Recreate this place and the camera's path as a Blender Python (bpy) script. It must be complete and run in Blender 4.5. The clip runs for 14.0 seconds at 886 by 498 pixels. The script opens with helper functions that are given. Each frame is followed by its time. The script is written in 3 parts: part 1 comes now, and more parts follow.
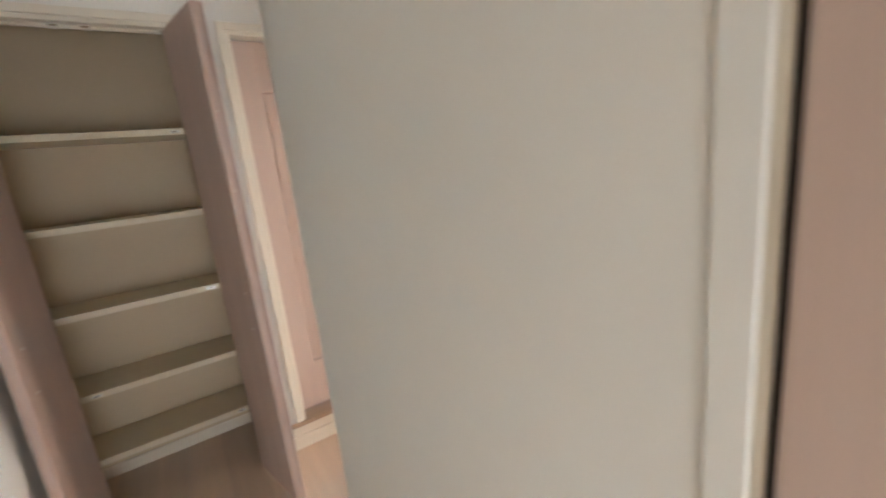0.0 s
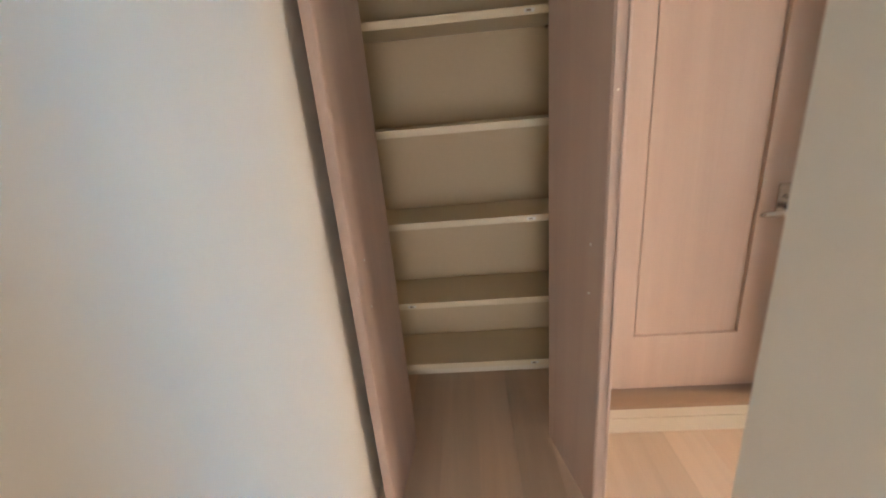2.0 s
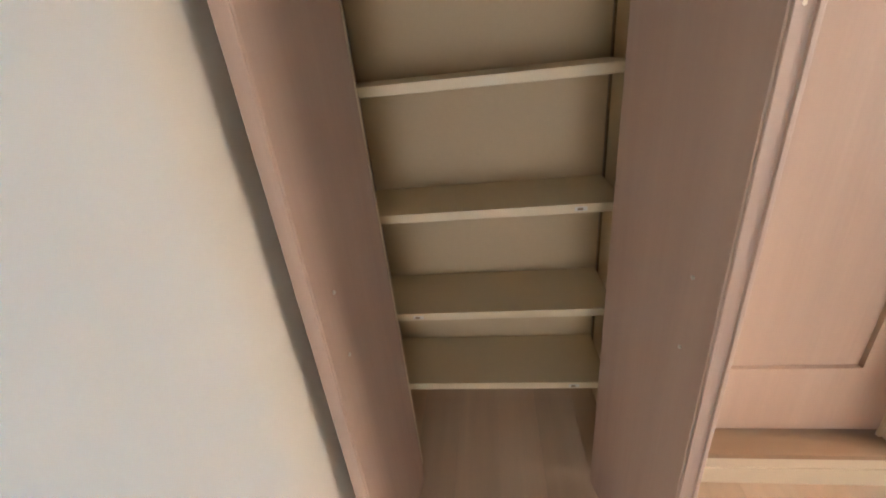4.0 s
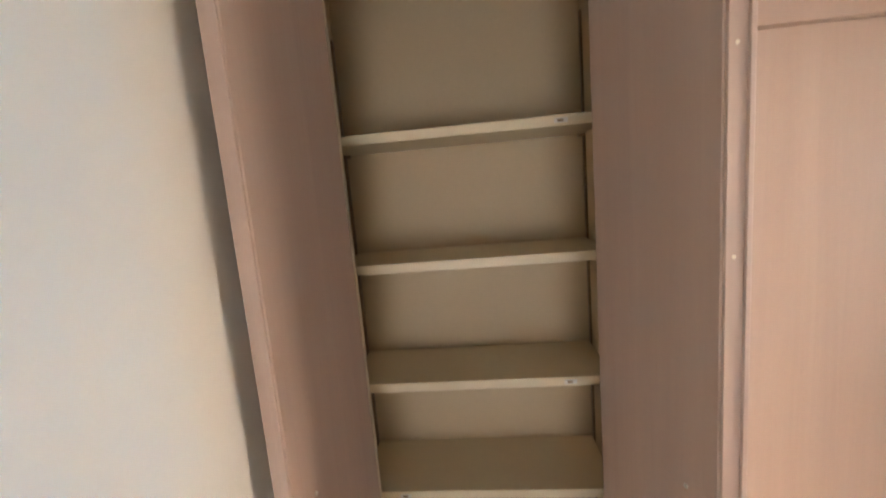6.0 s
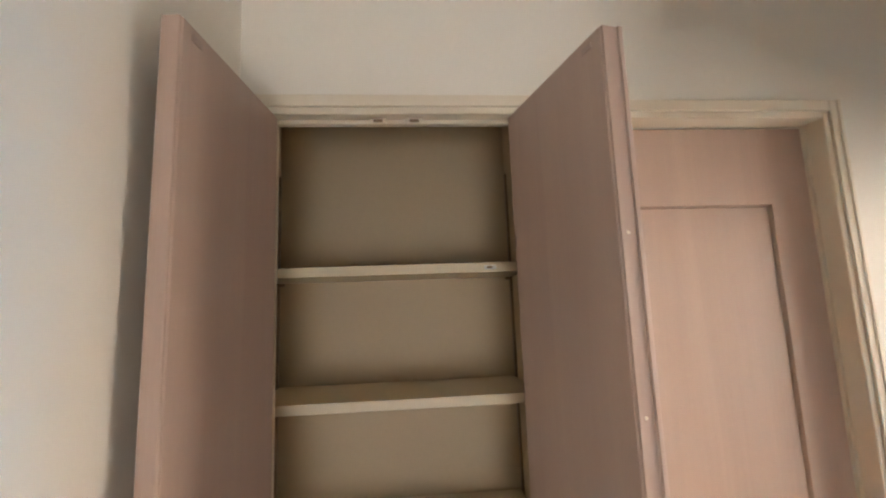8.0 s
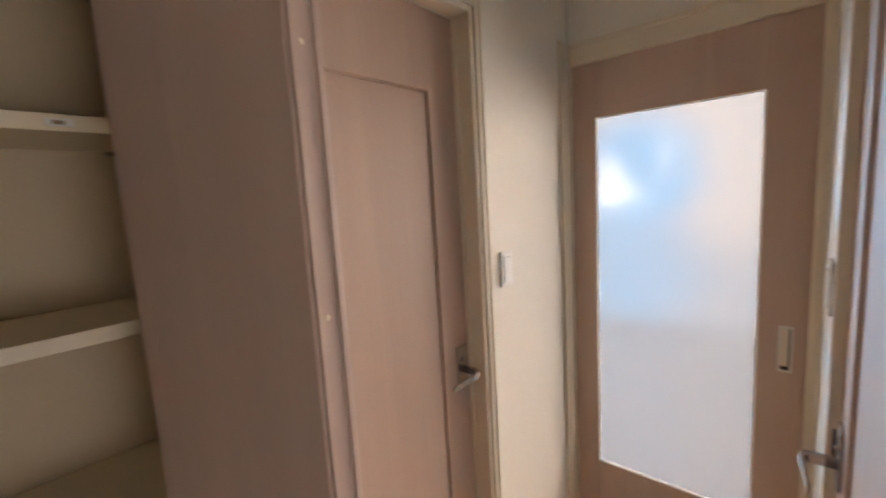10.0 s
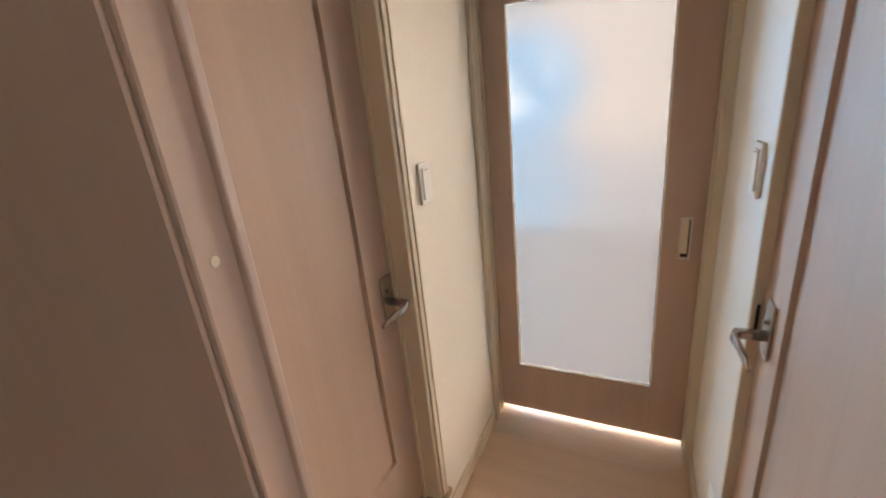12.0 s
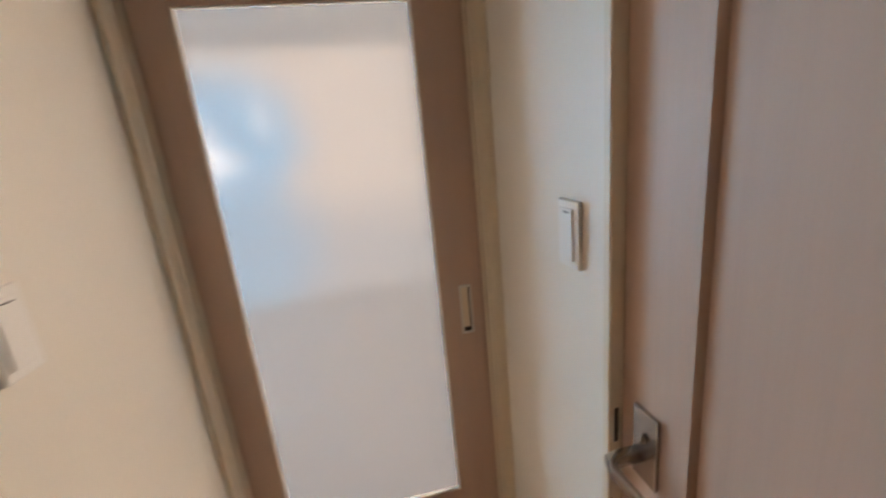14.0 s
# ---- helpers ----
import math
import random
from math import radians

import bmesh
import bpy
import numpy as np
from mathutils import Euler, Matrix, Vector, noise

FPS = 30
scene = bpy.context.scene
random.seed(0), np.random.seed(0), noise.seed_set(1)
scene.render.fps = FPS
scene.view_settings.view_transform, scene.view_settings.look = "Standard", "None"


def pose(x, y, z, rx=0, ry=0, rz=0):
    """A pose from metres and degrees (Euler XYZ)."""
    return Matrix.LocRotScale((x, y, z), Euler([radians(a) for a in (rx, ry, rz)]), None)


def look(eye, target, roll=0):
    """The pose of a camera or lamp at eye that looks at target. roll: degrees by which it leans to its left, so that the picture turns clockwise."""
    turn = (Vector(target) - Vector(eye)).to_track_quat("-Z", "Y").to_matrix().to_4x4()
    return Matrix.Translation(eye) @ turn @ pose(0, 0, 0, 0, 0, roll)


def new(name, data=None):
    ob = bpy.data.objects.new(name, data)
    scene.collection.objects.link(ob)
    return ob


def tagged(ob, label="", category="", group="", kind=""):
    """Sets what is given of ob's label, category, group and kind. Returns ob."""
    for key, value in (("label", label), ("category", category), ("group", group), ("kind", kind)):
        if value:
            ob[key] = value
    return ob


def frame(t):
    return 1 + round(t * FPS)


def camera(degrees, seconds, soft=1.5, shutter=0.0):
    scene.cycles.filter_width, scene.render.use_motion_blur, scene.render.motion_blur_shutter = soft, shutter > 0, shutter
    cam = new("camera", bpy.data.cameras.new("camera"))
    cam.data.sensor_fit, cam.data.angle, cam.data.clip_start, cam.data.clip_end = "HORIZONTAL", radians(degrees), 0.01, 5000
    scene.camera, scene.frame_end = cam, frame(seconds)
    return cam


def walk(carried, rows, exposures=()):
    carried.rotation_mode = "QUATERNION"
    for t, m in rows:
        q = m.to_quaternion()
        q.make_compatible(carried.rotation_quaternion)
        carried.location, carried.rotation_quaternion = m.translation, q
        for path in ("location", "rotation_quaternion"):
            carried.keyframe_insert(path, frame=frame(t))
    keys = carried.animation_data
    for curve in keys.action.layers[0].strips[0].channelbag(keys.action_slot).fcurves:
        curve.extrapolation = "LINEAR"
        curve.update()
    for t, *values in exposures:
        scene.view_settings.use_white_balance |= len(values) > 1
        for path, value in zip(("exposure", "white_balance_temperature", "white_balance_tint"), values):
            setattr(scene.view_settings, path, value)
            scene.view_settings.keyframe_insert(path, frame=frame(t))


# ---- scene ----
cam = camera(94.2, 14.0, soft=2.0, shutter=0.4)
PATH = [
    (0, (0.516, -1.982, 1.403), (1.579, -0.343, 0.976), -6.3),
    (0.5, (0.492, -1.893, 1.374), (1.078, -0.027, 0.954), -6.2),
    (1, (0.492, -1.775, 1.423), (0.598, 0.151, 0.895), -5.0),
    (1.5, (0.429, -1.559, 1.395), (0.339, 0.351, 0.808), -4.7),
    (2, (0.366, -1.331, 1.37), (0.233, 0.553, 0.712), -5.2),
    (2.5, (0.406, -1.143, 1.38), (0.161, 0.685, 0.606), -5.9),
    (2.6, (0.4, -1.116, 1.375), (0.154, 0.708, 0.578), -5.9),
    (4.8, (0.365, -0.834, 1.36), (0.114, 0.95, 0.493), -6.5),
    (5, (0.365, -0.837, 1.386), (0.126, 0.99, 0.61), -6.5),
    (5.5, (0.365, -0.852, 1.449), (0.163, 1.064, 0.911), -5.4),
    (6, (0.391, -0.877, 1.496), (0.198, 1.092, 1.209), -4.9),
    (6.5, (0.379, -0.897, 1.507), (0.261, 1.099, 1.502), -3.3),
    (7, (0.383, -0.901, 1.551), (0.308, 1.086, 1.763), -2.5),
    (7.2, (0.385, -0.908, 1.558), (0.328, 1.068, 1.861), -2.3),
    (9.3, (0.429, -0.777, 1.508), (1.388, 0.977, 1.461), -2.6),
    (9.5, (0.445, -0.736, 1.5), (1.556, 0.922, 1.375), -2.5),
    (10, (0.495, -0.662, 1.491), (1.99, 0.643, 1.237), -3.4),
    (10.5, (0.539, -0.587, 1.485), (2.291, 0.311, 1.133), -4.9),
    (11, (0.573, -0.552, 1.473), (2.386, 0.141, 0.992), -5.4),
    (11.5, (0.58, -0.52, 1.455), (2.363, 0.175, 0.875), -5.6),
    (12, (0.601, -0.487, 1.434), (2.296, 0.362, 0.797), -5.9),
    (12.5, (0.657, -0.467, 1.418), (2.302, 0.453, 0.75), -5.9),
    (13, (0.767, -0.416, 1.409), (2.507, 0.326, 0.758), -5.4),
    (13.5, (0.927, -0.345, 1.427), (2.825, -0.116, 0.839), -6.0),
    (14, (1.082, -0.373, 1.419), (2.983, -0.733, 0.912), -5.7),
]
EXPOSURES = [(0.0, 0.95, 6000, 9), (0.5, 1.02, 6400, 12), (1.0, 1.0, 6600, 13), (2.5, 1.08, 6800, 13), (5.0, 1.2, 6600, 12), (7.2, 1.33, 6700, 13), (9.3, 0.68, 6200, 8),
             (10.2, 0.58, 6800, 17), (11.0, 0.52, 7000, 16), (12.0, 0.5, 7050, 15), (13.0, 0.4, 7100, 17), (14.0, 0.22, 7350, 17)]
walk(cam, [(t, look(e, g, r)) for t, e, g, r in PATH], EXPOSURES)

# ---- world and light ----
world = bpy.data.worlds.new("sky")
scene.world = world
world.use_nodes = True
wn = world.node_tree.nodes
sky = wn.new("ShaderNodeTexSky")
sky.sky_type, sky.sun_disc = "NISHITA", False
sky.sun_elevation, sky.sun_rotation = radians(30), radians(90)
wn["Background"].inputs["Strength"].default_value = 0.1
world.node_tree.links.new(sky.outputs[0], wn["Background"].inputs["Color"])
SKY_GLOW = 31.0     # sky outside the living room window
SOUTH_FILL = 12.0    # added fill through an unseen south opening of the living room
EAST_FILL = 20.0  # added warm fill through an unseen second living room opening
HALL_GLOW = 5.2     # daylight outside the entrance window behind the walker


# ---- materials ----
def material(name, rough=0.5, metallic=0.0, spec=0.5):
    m = bpy.data.materials.new(name)
    m.use_nodes = True
    b = m.node_tree.nodes["Principled BSDF"]
    b.inputs["Roughness"].default_value = rough
    b.inputs["Metallic"].default_value = metallic
    b.inputs["Specular IOR Level"].default_value = spec
    return m, m.node_tree, b


def coords(nt, scale, randomised=False):
    n = nt.nodes
    tc = n.new("ShaderNodeTexCoord")
    mp = n.new("ShaderNodeMapping")
    mp.inputs["Scale"].default_value = scale
    nt.links.new(tc.outputs["Object"], mp.inputs["Vector"])
    if randomised:
        oi = n.new("ShaderNodeObjectInfo")
        mul = n.new("ShaderNodeVectorMath")
        mul.operation = "SCALE"
        mul.inputs[0].default_value = (7.3, 5.1, 9.7)
        nt.links.new(oi.outputs["Random"], mul.inputs["Scale"])
        nt.links.new(mul.outputs[0], mp.inputs["Location"])
    return mp.outputs[0]


def noise_tex(nt, vec, scale, detail=4.0, rough=0.55, distortion=0.0):
    t = nt.nodes.new("ShaderNodeTexNoise")
    t.inputs["Scale"].default_value = scale
    t.inputs["Detail"].default_value = detail
    t.inputs["Roughness"].default_value = rough
    t.inputs["Distortion"].default_value = distortion
    nt.links.new(vec, t.inputs["Vector"])
    return t.outputs["Fac"]


def ramp(nt, fac, stops):
    r = nt.nodes.new("ShaderNodeValToRGB")
    els = r.color_ramp.elements
    els[0].position, els[0].color = stops[0][0], (*stops[0][1], 1)
    els[1].position, els[1].color = stops[-1][0], (*stops[-1][1], 1)
    for p, c in stops[1:-1]:
        e = els.new(p)
        e.color = (*c, 1)
    nt.links.new(fac, r.inputs[0])
    return r.outputs[0]


def blend(nt, a, b, fac, mode="MIX"):
    m = nt.nodes.new("ShaderNodeMix")
    m.data_type, m.blend_type = "RGBA", mode
    if isinstance(fac, float):
        m.inputs["Factor"].default_value = fac
    else:
        nt.links.new(fac, m.inputs["Factor"])
    nt.links.new(a, m.inputs[6])
    nt.links.new(b, m.inputs[7])
    return m.outputs[2]


def bump(nt, bsdf, height, strength, distance=0.002):
    b = nt.nodes.new("ShaderNodeBump")
    b.inputs["Strength"].default_value = strength
    b.inputs["Distance"].default_value = distance
    nt.links.new(height, b.inputs["Height"])
    nt.links.new(b.outputs[0], bsdf.inputs["Normal"])


def wood_sheet(name, light, dark, along="z", rough=0.45, randomised=False):
    """Printed or veneered wood: long fine streaks, wide soft bands."""
    m, nt, b = material(name, rough)
    fine = {"x": (3, 90, 90), "y": (90, 3, 90), "z": (90, 90, 3)}[along]
    wide = {"x": (0.5, 9, 9), "y": (9, 0.5, 9), "z": (9, 9, 0.5)}[along]
    f = noise_tex(nt, coords(nt, fine, randomised), 1.6, 6, 0.6)
    w = noise_tex(nt, coords(nt, wide, randomised), 1.3, 3, 0.5, 0.6)
    mid = [(a + c) / 2 for a, c in zip(light, dark)]
    soft = [0.55 * a + 0.45 * c for a, c in zip(light, mid)]
    c1 = ramp(nt, f, [(0.3, soft), (0.7, light)])
    c2 = ramp(nt, w, [(0.3, dark), (0.68, light)])
    col = blend(nt, c1, c2, 0.5)
    if randomised:
        oi = nt.nodes.new("ShaderNodeObjectInfo")
        tone = ramp(nt, oi.outputs["Random"], [(0.0, (0.86, 0.85, 0.84)), (0.5, (1, 1, 1)), (1.0, (1.0, 0.93, 0.88))])
        col = blend(nt, col, tone, 1.0, "MULTIPLY")
    nt.links.new(col, b.inputs["Base Color"])
    nt.links.new(ramp(nt, f, [(0.2, (rough + 0.1,) * 3), (0.8, (rough - 0.06,) * 3)]), b.inputs["Roughness"])
    bump(nt, b, f, 0.12, 0.0006)
    return m


def painted(name, colour, rough=0.5, grain=0.03, size=45.0, bumpiness=0.1):
    m, nt, b = material(name, rough)
    v = coords(nt, (1, 1, 1))
    f = noise_tex(nt, v, size, 5)
    w = noise_tex(nt, v, 1.7, 3)
    lo = [c * (1 - grain * 2) for c in colour]
    c1 = ramp(nt, f, [(0.3, lo), (0.7, colour)])
    c2 = ramp(nt, w, [(0.3, [c * (1 - grain) for c in colour]), (0.7, colour)])
    nt.links.new(blend(nt, c1, c2, 0.5), b.inputs["Base Color"])
    bump(nt, b, f, bumpiness, 0.001)
    return m


def wallpaper(name, colour):
    """Cream vinyl paper with a fine woven emboss."""
    m, nt, b = material(name, 0.62, 0.0, 0.35)
    v = coords(nt, (1, 1, 1))
    f = noise_tex(nt, v, 420, 2)
    w = noise_tex(nt, v, 1.1, 3)
    s = noise_tex(nt, v, 6.0, 4)
    c1 = ramp(nt, w, [(0.3, [c * 0.965 for c in colour]), (0.7, colour)])
    c2 = ramp(nt, s, [(0.35, [c * 0.975 for c in colour]), (0.65, colour)])
    nt.links.new(blend(nt, c1, c2, 0.5), b.inputs["Base Color"])
    bump(nt, b, f, 0.18, 0.0008)
    return m


def metal(name, colour, rough):
    m, nt, b = material(name, rough, 1.0)
    f = noise_tex(nt, coords(nt, (300, 300, 12)), 2.0, 2)
    nt.links.new(ramp(nt, f, [(0.3, [c * 0.95 for c in colour]), (0.7, colour)]), b.inputs["Base Color"])
    nt.links.new(ramp(nt, f, [(0.2, (rough + 0.03,) * 3), (0.8, (rough - 0.02,) * 3)]), b.inputs["Roughness"])
    return m


def plain(name, colour, rough=0.5, metallic=0.0):
    m, nt, b = material(name, rough, metallic)
    b.inputs["Base Color"].default_value = (*colour, 1)
    return m


def frosted(name):
    """Milky patterned safety glass: blurs what stands behind it and scatters some light."""
    m = bpy.data.materials.new(name)
    m.use_nodes = True
    nt = m.node_tree
    nt.nodes.remove(nt.nodes["Principled BSDF"])
    glass = nt.nodes.new("ShaderNodeBsdfRefraction")
    glass.inputs["IOR"].default_value = 1.30
    glass.inputs["Roughness"].default_value = 0.26
    glass.inputs["Color"].default_value = (0.145, 0.145, 0.145, 1)
    milk = nt.nodes.new("ShaderNodeBsdfTranslucent")
    milk.inputs["Color"].default_value = (0.39, 0.40, 0.42, 1)
    gloss = nt.nodes.new("ShaderNodeBsdfGlossy")
    gloss.inputs["Roughness"].default_value = 0.25
    m1 = nt.nodes.new("ShaderNodeMixShader")
    m1.inputs[0].default_value = 0.22
    m2 = nt.nodes.new("ShaderNodeMixShader")
    m2.inputs[0].default_value = 0.05
    nt.links.new(glass.outputs[0], m1.inputs[1])
    nt.links.new(milk.outputs[0], m1.inputs[2])
    nt.links.new(m1.outputs[0], m2.inputs[1])
    nt.links.new(gloss.outputs[0], m2.inputs[2])
    nt.links.new(m2.outputs[0], nt.nodes["Material Output"].inputs["Surface"])
    return m


def daylight(name, strength, centre, stops, lower, z_low, z_top):
    """Sky and distance outside a window, also used on added fill panels: a soft round glow of sky in haze that pales
    towards the ground.
    """
    m = bpy.data.materials.new(name)
    m.use_nodes = True
    nt = m.node_tree
    nt.nodes.remove(nt.nodes["Principled BSDF"])
    em = nt.nodes.new("ShaderNodeEmission")
    em.inputs["Strength"].default_value = strength
    tc = nt.nodes.new("ShaderNodeTexCoord")
    dist = nt.nodes.new("ShaderNodeVectorMath")
    dist.operation = "DISTANCE"
    dist.inputs[1].default_value = centre
    nt.links.new(tc.outputs["Object"], dist.inputs[0])
    wob = nt.nodes.new("ShaderNodeMath")
    wob.operation = "MULTIPLY_ADD"
    wob.inputs[1].default_value = 0.35
    nt.links.new(noise_tex(nt, coords(nt, (1, 1, 1)), 2.4, 3), wob.inputs[0])
    nt.links.new(dist.outputs["Value"], wob.inputs[2])
    off = nt.nodes.new("ShaderNodeMath")
    off.operation = "MULTIPLY_ADD"
    off.inputs[1].default_value, off.inputs[2].default_value = 0.5, -0.0875
    nt.links.new(wob.outputs[0], off.inputs[0])
    c = ramp(nt, off.outputs[0], stops)
    sep = nt.nodes.new("ShaderNodeSeparateXYZ")
    nt.links.new(tc.outputs["Object"], sep.inputs[0])
    mr = nt.nodes.new("ShaderNodeMapRange")
    mr.interpolation_type = "SMOOTHSTEP"
    mr.inputs["From Min"].default_value, mr.inputs["From Max"].default_value = z_low, z_top
    nt.links.new(sep.outputs["Z"], mr.inputs["Value"])
    low = ramp(nt, mr.outputs[0], [(0.0, lower), (1.0, lower)])
    nt.links.new(blend(nt, low, c, mr.outputs[0]), em.inputs["Color"])
    nt.links.new(em.outputs[0], nt.nodes["Material Output"].inputs["Surface"])
    return m


def sky_view(name, strength):
    """Sky between roofs outside the living room: a round blue clearing with two bright clouds, cream haze beside it and pale blue below."""
    m = bpy.data.materials.new(name)
    m.use_nodes = True
    nt = m.node_tree
    nt.nodes.remove(nt.nodes["Principled BSDF"])
    em = nt.nodes.new("ShaderNodeEmission")
    em.inputs["Strength"].default_value = strength

    def solid(c):
        rgb = nt.nodes.new("ShaderNodeRGB")
        rgb.outputs[0].default_value = (*c, 1)
        return rgb.outputs[0]

    def patch(y, z, ry, rz, inner, outer, wobble):
        """1 inside an uneven ellipse of the sky, 0 outside."""
        mp = nt.nodes.new("ShaderNodeMapping")
        mp.vector_type = "POINT"
        mp.inputs["Location"].default_value = (0, -y / ry, -z / rz)
        mp.inputs["Scale"].default_value = (0, 1 / ry, 1 / rz)
        tc = nt.nodes.new("ShaderNodeTexCoord")
        nt.links.new(tc.outputs["Object"], mp.inputs["Vector"])
        ln = nt.nodes.new("ShaderNodeVectorMath")
        ln.operation = "LENGTH"
        nt.links.new(mp.outputs[0], ln.inputs[0])
        ma = nt.nodes.new("ShaderNodeMath")
        ma.operation = "MULTIPLY_ADD"
        ma.inputs[1].default_value = wobble
        nt.links.new(noise_tex(nt, coords(nt, (1, 1, 1)), 3.1, 3), ma.inputs[0])
        nt.links.new(ln.outputs["Value"], ma.inputs[2])
        mr = nt.nodes.new("ShaderNodeMapRange")
        mr.interpolation_type = "SMOOTHSTEP"
        mr.inputs["From Min"].default_value, mr.inputs["From Max"].default_value = inner + wobble / 2, outer + wobble / 2
        mr.inputs["To Min"].default_value, mr.inputs["To Max"].default_value = 1.0, 0.0
        nt.links.new(ma.outputs[0], mr.inputs["Value"])
        return mr.outputs[0]
    c = solid((0.75, 0.63, 0.51))
    for place, colour in (((0.0, -0.5, 3.0, 1.75, 0.55, 1.0, 0.1), (0.36, 0.36, 0.36)),
                          ((1.15, 0.5, 1.35, 1.35, 0.4, 1.05, 0.3), (0.09, 0.40, 0.70)),
                          ((0.78, 1.62, 0.88, 0.80, 0.45, 1.05, 0.2), (0.05, 0.49, 0.93)),
                          ((1.05, 1.52, 0.20, 0.40, 0.0, 1.3, 0.9), (1.5, 1.6, 1.7)),
                          ((0.92, 1.40, 0.30, 0.13, 0.0, 1.3, 0.6), (1.4, 1.6, 1.8)),
                          ((0.45, 1.80, 0.10, 0.26, 0.2, 1.3, 0.5), (0.7, 1.0, 1.3))):
        c = blend(nt, c, solid(colour), patch(*place))
    nt.links.new(c, em.inputs["Color"])
    nt.links.new(em.outputs[0], nt.nodes["Material Output"].inputs["Surface"])
    return m


WALL = wallpaper("cream_wallpaper", (0.80, 0.75, 0.66))
CEILING = painted("ceiling_paper", (0.80, 0.76, 0.67), 0.7)
TRIM = painted("ivory_trim", (0.74, 0.65, 0.51), 0.42, 0.02, 30, 0.05)
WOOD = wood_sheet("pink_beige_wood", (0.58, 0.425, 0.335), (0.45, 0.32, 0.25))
# the same door wood, darkened for the shade on the open closet leaves
WOOD_SHADED = wood_sheet("shaded_door_wood", (0.50, 0.36, 0.285), (0.40, 0.28, 0.22))
SILLWOOD = wood_sheet("sill_wood", (0.40, 0.265, 0.165), (0.33, 0.21, 0.13), "x")
PLANK = wood_sheet("floor_oak", (0.72, 0.545, 0.40), (0.55, 0.40, 0.285), "y", 0.33, True)
# unseen living room boards, paled to brighten the lower half of the pane
PLANK_BRIGHTENED = wood_sheet("brightened_living_boards", (0.74, 0.66, 0.56), (0.62, 0.54, 0.45), "y", 0.25, True)
JOINT = plain("floor_joint", (0.30, 0.20, 0.13), 0.7)
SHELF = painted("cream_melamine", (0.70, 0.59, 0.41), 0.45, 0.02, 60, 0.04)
# cream lining with the closet's dimness taken into its colour
CLOSETWALL_DIM = painted("dimmed_closet_lining", (0.578, 0.45, 0.285), 0.6, 0.025, 80, 0.08)
STEEL = metal("satin_nickel", (0.47, 0.43, 0.40), 0.24)
RAIL = metal("bronze_rail", (0.30, 0.22, 0.15), 0.35)
CLIP = metal("zinc_clip", (0.70, 0.68, 0.64), 0.3)
PLATE = plain("bronze_plate", (0.42, 0.31, 0.25), 0.4)
WHITE = painted("white_plastic", (0.82, 0.80, 0.75), 0.35, 0.01, 90, 0.02)
DARK = plain("dark_gap", (0.03, 0.02, 0.015), 0.8)
GLASS = frosted("frosted_glass")
ALU = metal("window_aluminium", (0.55, 0.55, 0.55), 0.4)


# ---- building helpers ----
def box(bm, x0, x1, y0, y1, z0, z1, bevel=0.0, seg=1):
    sub = bmesh.new()
    bmesh.ops.create_cube(sub, size=1.0)
    for v in sub.verts:
        v.co = Vector(((x0 + x1) / 2 + v.co.x * (x1 - x0), (y0 + y1) / 2 + v.co.y * (y1 - y0), (z0 + z1) / 2 + v.co.z * (z1 - z0)))
    if bevel > 0:
        bmesh.ops.bevel(sub, geom=list(sub.edges), offset=bevel, segments=seg, affect="EDGES", profile=0.6)
    join(bm, sub)
    return bm


def join(bm, sub):
    tmp = bpy.data.meshes.new("tmp")
    sub.to_mesh(tmp)
    bm.from_mesh(tmp)
    bpy.data.meshes.remove(tmp)
    sub.free()


def cylinder(bm, a, b, r, n=16, r2=None):
    a, b = Vector(a), Vector(b)
    sub = bmesh.new()
    bmesh.ops.create_cone(sub, cap_ends=True, segments=n, radius1=r, radius2=r if r2 is None else r2, depth=(b - a).length)
    bmesh.ops.transform(sub, matrix=Matrix.Translation((a + b) / 2) @ (b - a).to_track_quat("Z", "Y").to_matrix().to_4x4(), verts=sub.verts)
    join(bm, sub)
    return bm


def B(*args, **kw):
    return box(bmesh.new(), *args, **kw)


def part(name, bm, mat, parent=None, label="", smooth=False):
    """Links a bmesh as one mesh object, in its parent's own coordinates."""
    bmesh.ops.recalc_face_normals(bm, faces=bm.faces)
    me = bpy.data.meshes.new(name)
    bm.to_mesh(me)
    bm.free()
    me.materials.append(mat)
    if smooth:
        for p in me.polygons:
            p.use_smooth = True
    ob = new(name, me)
    if parent is not None:
        ob.parent = parent
    if label:
        ob["label"] = label
    return ob


def thing(name, m, label, category, group="", kind=""):
    ob = new(name)
    ob.empty_display_size = 0.1
    ob.matrix_basis = m
    return tagged(ob, label, category, group, kind)


def structure(name, bm, mat, label, category):
    return tagged(part(name, bm, mat), label, category, "", "structure")


# ---- plan, metres ----
XL = -0.02            # wall beside the closet
XR = 0.83             # wall on the other side of the hall
YN = 0.09             # wall with the closet and the washroom door
YS = -0.725           # wall opposite the washroom door
XE = 2.215            # corridor end, plane of the sliding door's frame
YB = -3.4             # hall end behind the walker
H = 2.40

# floor bed under the planks
structure("floor_bed", B(-0.3, 5.3, -3.7, 2.2, -0.12, -0.012), JOINT, "dark underlay below the pale wooden floor boards", "floor")
structure("ceiling", B(-0.3, 5.3, -3.7, 2.2, H, H + 0.1), CEILING, "plain cream papered ceiling over the hall", "ceiling")

